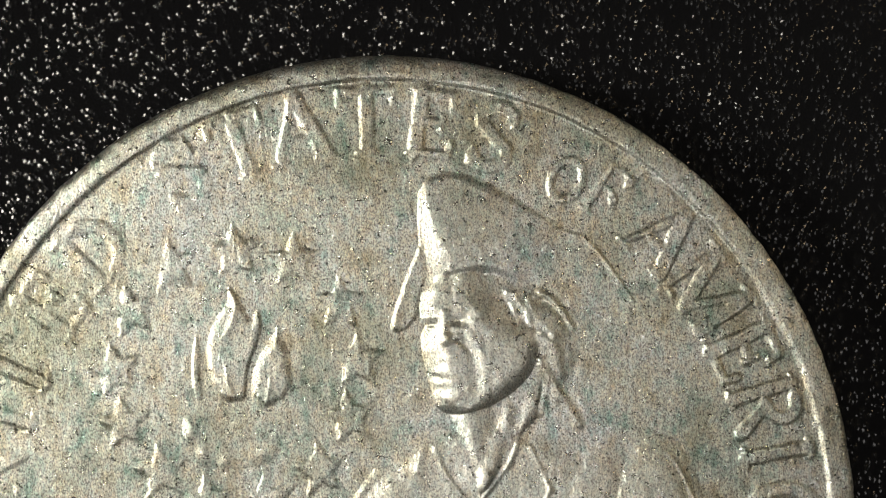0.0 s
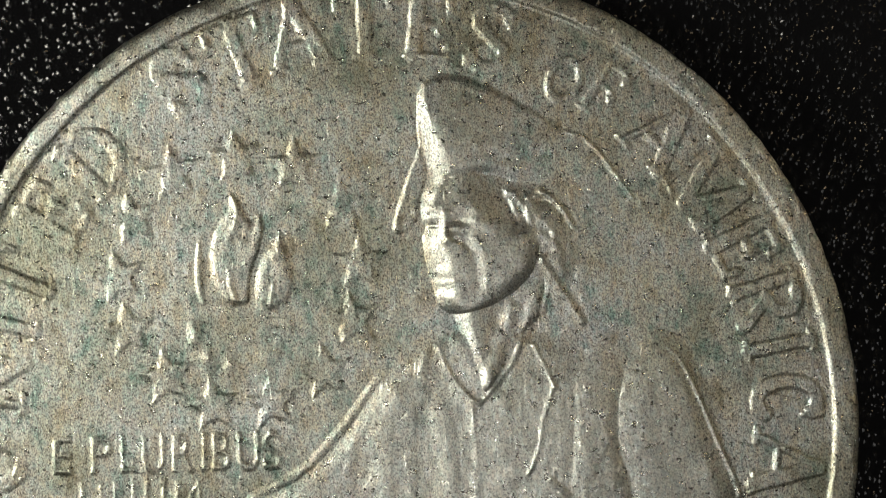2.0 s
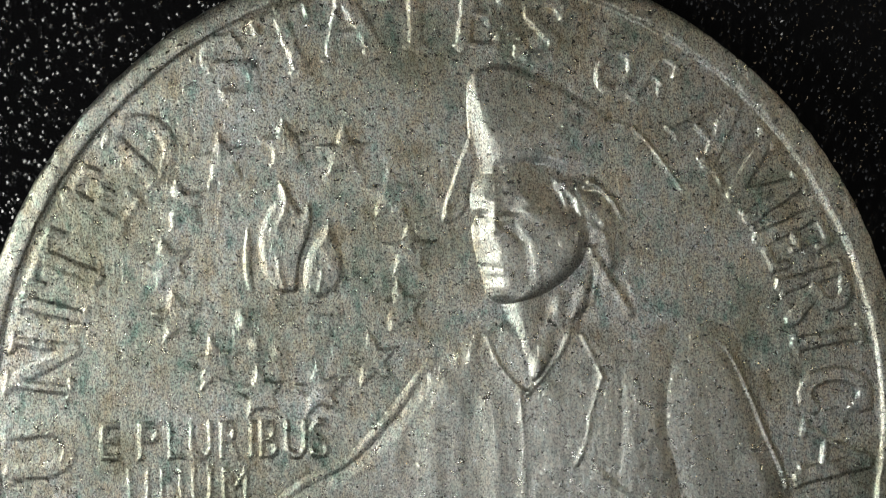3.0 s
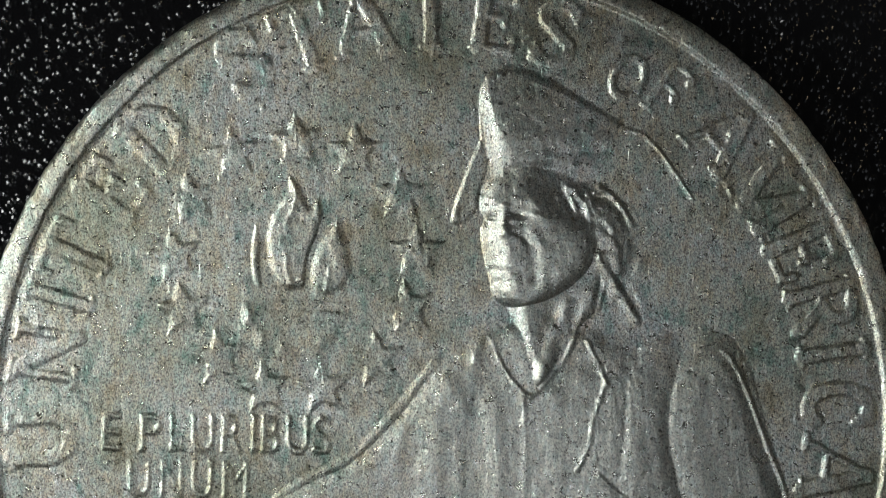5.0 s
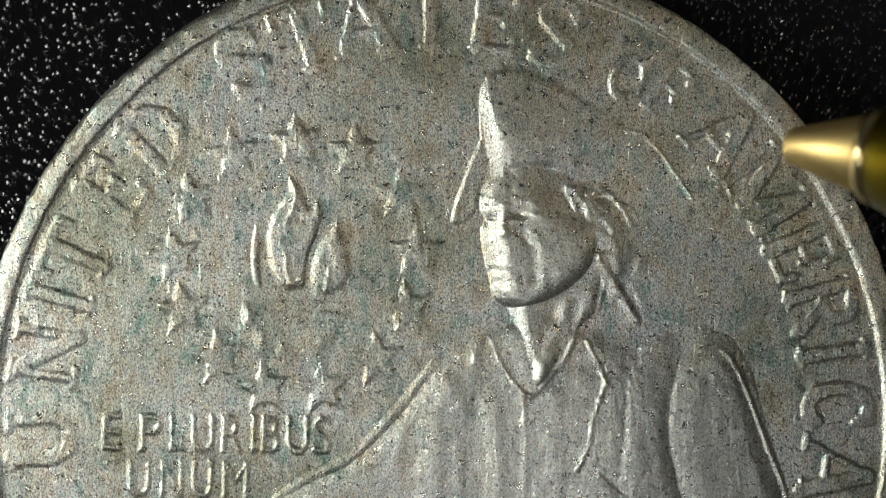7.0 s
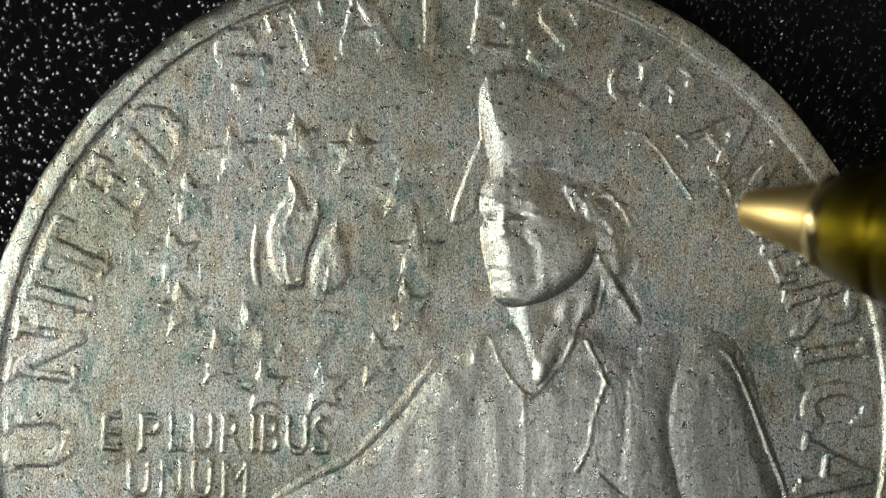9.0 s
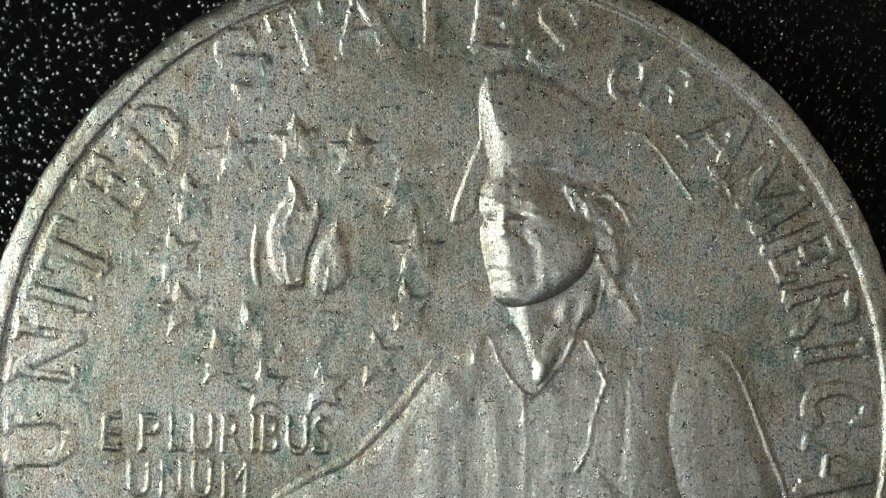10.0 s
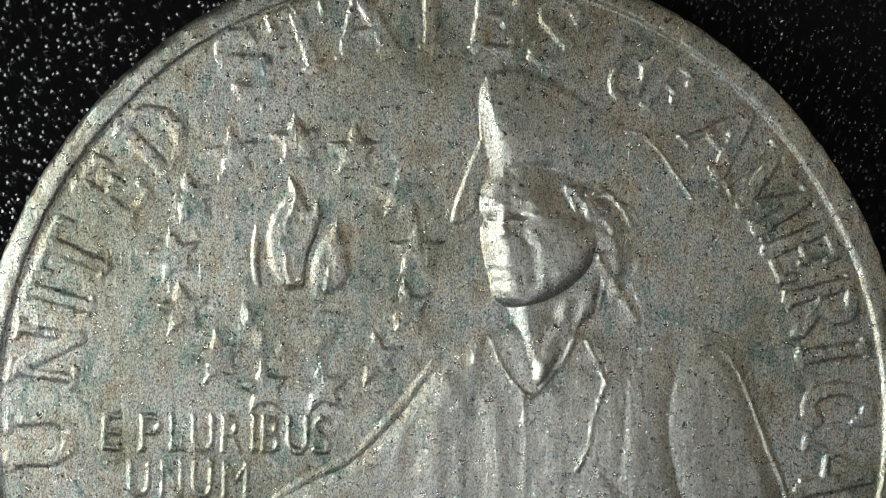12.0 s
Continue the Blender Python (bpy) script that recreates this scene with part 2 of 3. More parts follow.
def stem(x, weight=1.0, head=True, foot=True):
    """An upright with short serifs."""
    out = [(weight, [(x, -0.44), (x, 0.44)])]
    if head:
        out.append((0.4, [(x - 0.15, 0.46), (x + 0.15, 0.46)]))
    if foot:
        out.append((0.4, [(x - 0.15, -0.46), (x + 0.15, -0.46)]))
    return out


def roman(char):
    """Strokes of a roman capital in a box of 1 x 1: weight and points."""
    if char == "U":
        return stem(-0.34, 1, True, False)[1:] + [(1, [(-0.34, 0.44), (-0.34, -0.10), *arc(0, -0.10, 0.34, 0.34, 180, 270, 5)]), (0.6, [*arc(0, -0.10, 0.34, 0.34, 270, 360, 5), (0.34, 0.44)]), (0.4, [(0.2, 0.46), (0.48, 0.46)])]
    if char == "N":
        return stem(-0.36, 0.6) + stem(0.36, 0.6, True, False) + [(1, [(-0.36, 0.42), (0.34, -0.44)])]
    if char == "I":
        return [(1, [(0, -0.44), (0, 0.44)]), (0.4, [(-0.42, 0.46), (0.42, 0.46)]), (0.4, [(-0.42, -0.46), (0.42, -0.46)])]
    if char == "T":
        return stem(0, 1, False) + [(0.65, [(-0.46, 0.43), (0.46, 0.43)]), (0.5, [(-0.47, 0.42), (-0.47, 0.26)]), (0.5, [(0.47, 0.42), (0.47, 0.26)])]
    if char == "E":
        return stem(-0.28, 1.1) + [(0.6, [(-0.28, 0.44), (0.40, 0.44), (0.43, 0.28)]), (0.6, [(-0.28, 0.03), (0.22, 0.03)]), (0.5, [(0.24, 0.12), (0.24, -0.07)]), (0.6, [(-0.28, -0.44), (0.42, -0.44), (0.47, -0.26)])]
    if char == "D":
        return stem(-0.3, 1.0) + [(0.6, [(-0.3, 0.44), (-0.02, 0.44)]), (0.95, arc(-0.04, 0, 0.46, 0.42, 80, -80)), (0.6, [(-0.3, -0.44), (-0.02, -0.44)])]
    if char == "S":
        return [(0.95, [*arc(0.0, 0.22, 0.36, 0.22, 30, 200, 7), (-0.15, 0.08), (0.14, -0.05), *arc(-0.02, -0.22, 0.38, 0.23, 30, -150, 8)]), (0.5, [(0.36, 0.42), (0.36, 0.22)]), (0.5, [(-0.38, -0.24), (-0.38, -0.44)])]
    if char == "A":
        return [(0.55, [(-0.40, -0.44), (0.0, 0.46)]), (1.15, [(0.02, 0.44), (0.38, -0.44)]), (0.5, [(-0.22, -0.14), (0.24, -0.14)]), (0.4, [(-0.5, -0.46), (-0.28, -0.46)]), (0.4, [(0.22, -0.46), (0.5, -0.46)])]
    if char == "M":
        return stem(-0.42, 0.6) + stem(0.40, 1.0) + [(1.0, [(-0.40, 0.42), (-0.02, -0.42)]), (0.6, [(-0.02, -0.42), (0.38, 0.42)])]
    if char == "R":
        return stem(-0.3, 1.0) + [(0.6, [(-0.3, 0.44), (0.0, 0.44)]), (0.9, arc(0.0, 0.22, 0.36, 0.22, 85, -85, 7)), (0.6, [(-0.3, 0.0), (0.0, 0.0)]), (0.95, [(0.02, 0.0), (0.42, -0.46)])]
    if char == "C":
        return [(1.05, arc(0.02, 0, 0.42, 0.43, 50, 310, 12)), (0.5, [(0.34, 0.46), (0.34, 0.2)])]
    if char == "O":
        return [(1, arc(0, 0, 0.36, 0.40, 0, 360, 16))]
    # F, its two bars ending in drops
    return stem(-0.22, 1.0, False) + [(0.6, [(-0.22, 0.40), (0.05, 0.46), (0.34, 0.42)]), (1.15, [(0.36, 0.36), (0.38, 0.30)]), (0.55, [(-0.22, 0.04), (0.05, 0.06), (0.24, 0.0)]), (1.05, [(0.26, -0.04), (0.28, -0.08)])]


def struck_letter(char, parent, at, turn, width, tall, rise, heavy=0.18, flank=0.15, step=0.02):
    """One broad roman letter of the legend, worn soft."""
    c, s = math.cos(radians(turn)), math.sin(radians(turn))
    lines = [(weight * heavy, [(at[0] + c * px * width - s * py * tall, at[1] + s * px * width + c * py * tall) for px, py in points]) for weight, points in roman(char)]
    xs, ys = [p[0] for _, line in lines for p in line], [p[1] for _, line in lines for p in line]

    def height(x, y):
        d = np.full(x.shape, -9.0)
        for half, line in lines:
            for a, b in zip(line, line[1:]):
                d = np.maximum(d, half - segment_distance(x, y, a, b))
        d += 0.007 * wear(x, y, 0.16) + 0.012 * wear(x, y, 0.45)
        h = rise * (0.9 + 0.16 * wear(x, y, 0.8)) * smooth_step((d + flank * 0.45) / flank)
        return np.maximum(h + 0.003 * wear(x, y, 0.1) * smooth_step(h / 0.02), 0)
    pad = heavy * 1.2 + 0.15
    ob = relief("letter", min(xs) - pad, max(xs) + pad, min(ys) - pad, max(ys) + pad, step, height, parent)
    tagged(ob, f"raised letter {char}")
    return ob


def star(parent, at, size, turn):
    pts = []
    for i in range(10):
        r, a = (size if i % 2 == 0 else size * 0.48), radians(turn + 90 + 36 * i)
        pts.append((at[0] + r * math.cos(a), at[1] + r * math.sin(a)))
    edges = list(zip(pts, pts[1:] + pts[:1]))

    def height(x, y):
        d = signed_distance(x, y, edges) + 0.02 * wear(x, y, 0.15)
        h = 0.039 * (1 + 0.15 * wear(x, y, 0.5)) * smooth_step((d + 0.06) / 0.15) + 0.012 * smooth_step(d / 0.3)
        return np.maximum(h + 0.003 * wear(x, y, 0.1) * smooth_step(h / 0.02), 0)
    return relief("star", at[0] - size - 0.1, at[0] + size + 0.1, at[1] - size - 0.1, at[1] + size + 0.1, 0.02, height, parent)


def ridge(x, y, points, width, rise):
    """A rounded line that stands up (or, with a negative rise, is cut in)."""
    d = np.full(x.shape, 1e9)
    for a, b in stroke(points):
        d = np.minimum(d, segment_distance(x, y, a, b))
    return rise * np.exp(-(d / width) ** 2)


def dome(x, y, at, rx, ry, turn, rise):
    c, s = math.cos(radians(turn)), math.sin(radians(turn))
    u, v = ((x - at[0]) * c + (y - at[1]) * s) / rx, (-(x - at[0]) * s + (y - at[1]) * c) / ry
    return rise * np.exp(-(u * u + v * v) * 1.2)


def soft_max(a, b, k):
    """The higher of two reliefs, rounded over where they meet."""
    t = np.clip(0.5 + 0.5 * (a - b) / k, 0, 1)
    return np.where(np.minimum(a, b) > 0, b + (a - b) * t + k * t * (1 - t), np.maximum(a, b))


def ramp_up(t):
    """From 0 to 1 in an even slope with rounded ends."""
    k = 0.07
    return k * (np.logaddexp(0, t / k) - np.logaddexp(0, (t - 1) / k))


def line_x(y, points):
    """The x of an upright line through the points, at each y."""
    points = sorted(points, key=lambda p: p[1])
    return np.interp(y, [p[1] for p in points], [p[0] for p in points])


def line_y(x, points):
    """The y of a level line through the points, at each x."""
    return np.interp(x, [p[0] for p in points], [p[1] for p in points])


def swell(x, y, outline, round_off, rise):
    """A full, rounded form: steep at its outline, level over the middle."""
    d = np.clip((signed_distance(x, y, rounded(outline)) + 0.03) / round_off, 0, 1)
    return rise * (0.4 * np.sqrt(1 - (1 - d) ** 2) + 0.6 * smooth_step(d))


def plateau(x, y, outline, flank, rise, power=1.0):
    d = signed_distance(x, y, rounded(outline))
    return rise * smooth_step((d + 0.03) / flank) ** power


def torch_height(x, y):
    # flame: a body with a curled tip, a full drop beside it across a cleft, and a thin tongue
    body = plateau(x, y, [(-3.79, 6.13), (-3.52, 5.82), (-3.28, 5.38), (-3.01, 5.55), (-2.87, 5.19), (-2.99, 4.60), (-3.23, 4.01), (-3.36, 3.26), (-3.83, 3.16), (-4.15, 3.41), (-4.35, 4.08), (-4.37, 4.67), (-4.20, 5.17), (-3.99, 5.53), (-3.82, 5.73)], 0.20, 0.058)
    body += dome(x, y, (-3.73, 4.38), 0.6, 0.9, 0, 0.020) * smooth_step(body / 0.05)
    body += ridge(x, y, [(-3.74, 6.06), (-3.60, 5.70), (-3.68, 5.26), (-3.84, 4.89)], 0.075, 0.040) * smooth_step(body / 0.02)
    body += ridge(x, y, [(-3.85, 4.05), (-3.82, 3.64), (-3.70, 3.29)], 0.06, 0.032) * smooth_step(body / 0.03)
    body += ridge(x, y, [(-2.99, 5.47), (-3.13, 4.89), (-3.42, 4.23)], 0.10, 0.015) * smooth_step(body / 0.03)
    drop = plateau(x, y, [(-2.53, 5.08), (-2.35, 4.67), (-2.16, 4.08), (-2.16, 3.50), (-2.45, 3.13), (-2.87, 2.97), (-3.18, 3.16), (-3.27, 3.67), (-3.09, 4.23), (-2.78, 4.67)], 0.26, 0.075)
    drop += ridge(x, y, [(-2.73, 3.67), (-2.79, 3.35), (-2.86, 3.04)], 0.055, 0.030) * smooth_step(drop / 0.04)
    drop += dome(x, y, (-2.51, 3.86), 0.3, 0.5, 0, 0.015) * smooth_step(drop / 0.05)
    tongue = plateau(x, y, [(-4.65, 4.88), (-4.54, 4.38), (-4.57, 3.79), (-4.49, 3.26), (-4.68, 3.32), (-4.77, 3.86), (-4.75, 4.38)], 0.10, 0.048)
    h = np.maximum(np.maximum(body, drop), tongue)
    h -= np.minimum(h, ridge(x, y, [(-2.92, 5.38), (-2.93, 4.82), (-3.25, 4.01), (-3.32, 3.28)], 0.07, 0.045))
    return h + (0.004 * wear(x, y, 0.12) + 0.004 * wear(x, y, 0.3)) * smooth_step(h / 0.03)


def cup_height(x, y):
    bowl = plateau(x, y, [(-4.72, 2.69), (-3.64, 2.76), (-2.47, 2.74), (-2.11, 2.62), (-2.21, 2.18), (-2.69, 1.72), (-3.27, 1.31), (-3.92, 1.31), (-4.44, 1.63), (-4.69, 2.04)], 0.45, 0.018)
    h = bowl
    for line in ([(-4.66, 2.76), (-3.49, 2.88), (-2.33, 2.79)], [(-4.59, 2.47), (-3.49, 2.57), (-2.25, 2.47)]):
        h = np.maximum(h, bowl + ridge(x, y, line, 0.07, 0.009))
    h += dome(x, y, (-4.81, 2.44), 0.16, 0.3, 10, 0.09)
    h += dome(x, y, (-4.48, 1.82), 0.16, 0.28, 20, 0.07)
    h += dome(x, y, (-3.93, 1.63), 0.14, 0.2, 0, 0.05)
    h += dome(x, y, (-2.90, 1.80), 0.3, 0.2, 30, 0.05)
    return np.where(h > 0.008, h, 0)


def figure_height(x, y):
    """The struck bust with cocked hat and coat, as one worn sheet of relief."""
    # coat and shoulders
    reach = signed_distance(x, y, rounded([(1.32, 2.11), (0.45, 1.53), (-0.21, 1.09), (-0.64, 0.44), (-1.01, -0.11), (-1.73, -0.79), (-2.38, -1.32), (-3.25, -1.75), (-4.19, -2.44), (-4.16, -6.01), (8.04, -5.97),
                          (9.02, -2.42), (8.71, -0.99), (8.34, 0.16), (7.77, 1.24), (6.98, 1.82), (5.97, 2.04), (4.96, 2.18), (3.94, 2.26), (2.63, 2.47)])) + 0.03
    coat = 0.075 * smooth_step(reach / np.interp(x, [4.08, 5.53, 6.70, 7.71], [0.5, 2.0, 1.8, 0.8]))
    arm = swell(x, y, [(6.34, 1.31), (6.65, 1.80), (7.17, 2.05), (7.72, 1.78), (8.15, 0.96), (8.42, -0.06), (8.75, -1.21), (9.11, -2.43), (9.12, -3.86), (6.53, -3.86), (6.32, -2.01), (6.08, -1.00), (6.06, -0.14), (6.16, 0.73)], 0.70, 0.095)
    inner = swell(x, y, [(5.25, 1.57), (5.57, 1.95), (6.07, 2.01), (6.33, 1.60), (6.11, 0.73), (5.95, -0.14), (5.97, -1.00), (6.17, -2.15), (6.21, -3.86), (4.77, -3.87), (4.76, -1.86), (4.83, -0.71), (4.98, 0.59)], 0.4, 0.045)
    h = np.maximum(coat + soft_max(arm, inner, 0.02), 0)
    folds = ridge(x, y, [(-0.06, 1.17), (-0.64, 0.44), (-1.15, -0.17), (-1.73, -0.79), (-2.38, -1.29), (-3.32, -1.72)], 0.14, 0.03)
    folds += ridge(x, y, [(0.45, 0.59), (0.16, -0.14), (0.01, -1.29), (-0.13, -2.44)], 0.34, 0.080)
    folds += ridge(x, y, [(1.32, 1.89), (0.88, 0.73), (0.62, -0.42), (0.66, -2.43)], 0.22, 0.050)
    folds += ridge(x, y, [(1.44, 1.89), (1.76, 1.17), (2.19, 0.59), (2.45, 0.41)], 0.06, 0.048)
    folds += ridge(x, y, [(1.30, 2.04), (1.14, 1.70), (1.00, 1.25)], 0.09, 0.040)
    folds += ridge(x, y, [(2.26, 0.44), (2.33, -0.71), (2.25, -2.43)], 0.08, 0.022)
    folds += ridge(x, y, [(1.46, 0.15), (1.61, -1.00), (1.60, -2.43)], 0.25, 0.050)
    folds += ridge(x, y, [(3.69, 2.26), (3.43, 1.53), (2.99, 0.95), (2.51, 0.42)], 0.07, 0.050)
    folds += ridge(x, y, [(3.14, 2.47), (3.04, 1.89), (2.85, 1.31)], 0.15, 0.034)
    folds += ridge(x, y, [(3.94, 1.82), (4.20, 1.24), (4.44, 0.71)], 0.06, 0.046)
    folds += ridge(x, y, [(4.37, 0.73), (4.07, -0.13), (3.92, -0.85), (3.63, -1.43)], 0.06, 0.036)
    folds += ridge(x, y, [(3.34, -1.43), (2.83, -1.71), (2.61, -2.22)], 0.19, 0.030)
    folds += ridge(x, y, [(4.20, -1.60), (4.49, -1.88), (4.92, -2.21)], 0.06, 0.050)
    folds += ridge(x, y, [(3.13, 0.44), (2.98, -0.85), (3.12, -1.86)], 0.20, 0.022)
    folds += ridge(x, y, [(-0.85, -0.60), (-1.10, -1.50), (-1.05, -2.50)], 0.20, 0.020)
    folds *= 0.85 + 0.2 * wear(x, y, 0.5)
    folds -= ridge(x, y, [(6.03, 0.59), (5.92, -0.56), (6.16, -1.42), (6.40, -2.43)], 0.13, 0.018)
    folds -= ridge(x, y, [(4.92, 1.17), (4.85, -0.42), (4.60, -2.43)], 0.10, 0.010)
    h = np.where(h > 0, np.maximum(h + folds * smooth_step(h / 0.06), 0.0008), 0)
    sleeve = ridge(x, y, [(0.01, 1.24), (-0.64, 0.44), (-1.15, -0.17), (-1.73, -0.79), (-2.38, -1.29), (-3.32, -1.72), (-4.04, -2.23)], 0.13, 0.045)
    h = np.maximum(h, np.where(sleeve > 0.012, sleeve, 0))
    cuff = ridge(x, y, [(7.40, 1.60), (7.67, 1.31), (8.01, 0.59), (8.29, -0.17), (8.59, -1.00), (8.84, -1.62), (9.02, -2.20)], 0.06, 0.055)
    cuff *= 0.55 + 0.45 * smooth_step((1.5 - y) / 1.5)
    h += np.where(cuff > 0.008, cuff, 0)
    # neck and stock, lit flank at the throat, two soft folds beside it
    throat = line_x(y, [(2.02, 2.76), (2.15, 1.89), (2.37, 1.24), (2.58, 0.51)])
    neck = plateau(x, y, [(1.97, 2.88), (2.05, 2.11), (2.25, 1.38), (2.54, 0.51), (3.14, 1.09), (3.51, 1.75), (3.83, 2.25), (4.21, 2.69), (4.25, 4.08), (3.37, 3.64)], 0.25, 1.0)
    neck *= 0.03 + 0.13 * ramp_up((x - throat) / 0.30) - 0.125 * ramp_up((x - throat - 0.32) / 0.75)
    neck += ridge(x, y, [(3.39, 2.76), (3.22, 2.11), (2.89, 1.38), (2.63, 0.85)], 0.17, 0.055) * smooth_step(neck / 0.02)
    neck += ridge(x, y, [(4.04, 3.06), (3.80, 2.47), (3.68, 2.21)], 0.14, 0.040) * smooth_step(neck / 0.02)
    neck -= ridge(x, y, [(3.00, 2.47), (2.81, 1.89), (2.63, 1.31)], 0.12, 0.02) * smooth_step(neck / 0.06)
    h += plateau(x, y, [(1.50, 2.04), (1.97, 0.85), (2.42, 0.44), (3.14, 1.09), (3.86, 2.25), (3.22, 2.69), (2.05, 2.65)], 0.6, 0.035) * smooth_step(h / 0.04)
    h = soft_max(h, neck + 0.02 * smooth_step(neck / 0.03), 0.03)
    # the chest slopes up to the edge of the coat, the sleeve slopes away beyond it
    lean = 0.5 * (np.interp(x - 0.25, [-2.5, 0.5, 4.75, 9.2], [0, 0.05, 0.29, 0.02]) + np.interp(x + 0.25, [-2.5, 0.5, 4.75, 9.2], [0, 0.05, 0.29, 0.02]))
    h += lean * smooth_step(reach / 3.6)
    # hair at the side of the head: a low swell of short curls, and the tied tail
    hair = plateau(x, y, [(3.16, 6.10), (4.11, 5.96), (4.67, 5.72), (5.03, 5.32), (5.17, 4.81), (5.27, 4.22), (5.12, 3.61), (4.71, 3.32), (4.24, 3.57), (3.81, 4.22), (3.38, 5.10)], 0.75, 0.135)
    curls = np.zeros(x.shape)
    for line, width, rise in (([(3.38, 5.72), (3.52, 5.32), (3.70, 4.93), (3.97, 4.62)], 0.18, 0.075), ([(3.62, 5.84), (3.76, 5.51), (3.93, 5.22), (4.05, 4.78)], 0.075, 0.028), ([(3.82, 5.90), (3.99, 5.62), (4.11, 5.22)], 0.07, 0.025),
                              ([(4.14, 5.68), (4.43, 5.76), (4.70, 5.54), (4.96, 5.18), (5.11, 4.81)], 0.055, 0.06), ([(4.40, 5.44), (4.61, 5.13), (4.81, 4.85)], 0.10, 0.022), ([(3.93, 4.69), (4.19, 4.49), (4.48, 4.46)], 0.12, 0.02),
                              ([(4.60, 4.46), (4.76, 4.11), (4.77, 3.55)], 0.09, 0.016), ([(4.25, 5.10), (4.47, 4.84), (4.69, 4.63)], 0.10, 0.015), ([(4.95, 4.52), (5.01, 4.15), (4.92, 3.78)], 0.09, 0.010), ([(4.31, 4.34), (4.45, 4.05), (4.51, 3.70)], 0.09, 0.010)):
        curls += ridge(x, y, line, width, rise)
    for at, rx, ry, drop in (((4.30, 5.53), 0.17, 0.15, 0.06), ((4.12, 4.25), 0.22, 0.16, 0.012), ((4.48, 4.14), 0.20, 0.09, 0.010), ((4.69, 5.31), 0.10, 0.16, 0.02), ((4.86, 4.11), 0.08, 0.2, 0.03), ((3.97, 5.84), 0.08, 0.08, 0.02)):
        curls -= dome(x, y, at, rx, ry, 0, drop)
    curls += 0.012 * wear(x, y, 0.16)
    hair = np.maximum(hair + curls * smooth_step(hair / 0.06), 0)
    for at, rx, ry, turn, rise in (((5.29, 3.73), 0.19, 0.27, -14, 0.028), ((5.30, 2.95), 0.10, 0.26, 22, 0.024)):
        knot = dome(x, y, at, rx, ry, turn, rise)
        hair = np.maximum(hair, np.where(knot > 0.006, knot, 0))
    h = soft_max(h, hair, 0.02)
    for line, width, rise in (([(4.19, 4.02), (4.33, 3.73), (4.40, 3.46), (4.33, 3.08), (4.21, 2.65)], 0.07, 0.028), ([(4.23, 4.05), (4.61, 3.35), (4.98, 2.76), (5.20, 2.38)], 0.11, 0.055), ([(4.25, 3.90), (4.42, 3.52), (4.71, 3.11)], 0.15, 0.040)):
        tail = ridge(x, y, line, width, rise)
        h += np.where(tail > 0.006, tail, 0)
    # head: a lit flank from brow to chin, a soft cheek and a jaw that rounds away under the ear
    bound = signed_distance(x, y, rounded([(1.36, 6.20), (1.20, 5.77), (1.14, 5.52), (1.20, 5.22), (1.28, 4.99), (1.18, 4.74), (1.20, 4.37), (1.28, 3.93), (1.40, 3.49), (1.46, 3.20), (1.54, 2.92), (1.76, 2.75), (2.17, 2.71), (2.67, 2.79), (3.16, 3.01), (3.60, 3.30), (3.95, 3.64),
                                           (4.16, 4.05), (4.25, 4.52), (4.23, 5.10), (4.05, 5.75), (3.53, 6.35), (2.80, 6.75), (1.99, 6.65)]))
    edge = line_x(y, [(1.42, 6.11), (1.20, 5.77), (1.14, 5.52), (1.20, 5.22), (1.28, 4.99), (1.18, 4.74), (1.20, 4.37), (1.28, 3.93), (1.40, 3.49), (1.46, 3.20), (1.56, 2.92), (1.76, 2.72)])
    across = x - edge
    level = [2.69, 3.35, 4.23, 4.70, 5.04, 5.41, 6.12]
    rise = np.interp(y, level, [0.23, 0.28, 0.30, 0.28, 0.21, 0.18, 0.15])
    wide = np.interp(y, level, [0.50, 0.54, 0.60, 0.54, 0.42, 0.34, 0.32])
    rise += (0.255 - rise) * smooth_step((across - wide) / 0.9)
    form = 0.03 + rise * (0.45 * ramp_up(across / wide) + 0.55 * smooth_step(across / (1.3 * wide)))
    form += dome(x, y, (3.45, 4.10), 0.8, 0.95, 0, 0.055)
    form -= 0.07 * ramp_up((across - 1.75) / 1.3)
    # nose, lips and chin
    form += ridge(x, y, [(1.80, 5.31), (1.80, 4.93), (1.82, 4.61)], 0.12, 0.055)
    form += dome(x, y, (1.84, 4.61), 0.20, 0.15, 0, 0.035)
    form -= ridge(x, y, [(2.00, 4.64), (2.23, 4.55), (2.41, 4.36)], 0.07, 0.04)
    form += dome(x, y, (1.76, 3.82), 0.32, 0.07, 4, 0.012)
    form -= ridge(x, y, [(1.44, 3.68), (1.73, 3.65), (2.08, 3.60)], 0.05, 0.013)
    form += dome(x, y, (1.79, 3.51), 0.28, 0.07, 4, 0.010)
    form -= ridge(x, y, [(1.50, 3.35), (1.76, 3.35), (2.03, 3.32)], 0.08, 0.010)
    form += dome(x, y, (1.85, 3.10), 0.34, 0.20, 0, 0.035)
    # brow, eyes, and the fold from the nose past the mouth
    form += ridge(x, y, [(1.27, 5.52), (1.62, 5.46), (1.99, 5.49), (2.47, 5.37), (2.79, 5.22)], 0.13, 0.014)
    form -= dome(x, y, (1.45, 5.02), 0.16, 0.09, 0, 0.035)
    form += dome(x, y, (1.47, 4.94), 0.12, 0.06, 0, 0.025)
    form -= dome(x, y, (2.15, 5.12), 0.19, 0.12, -10, 0.055)
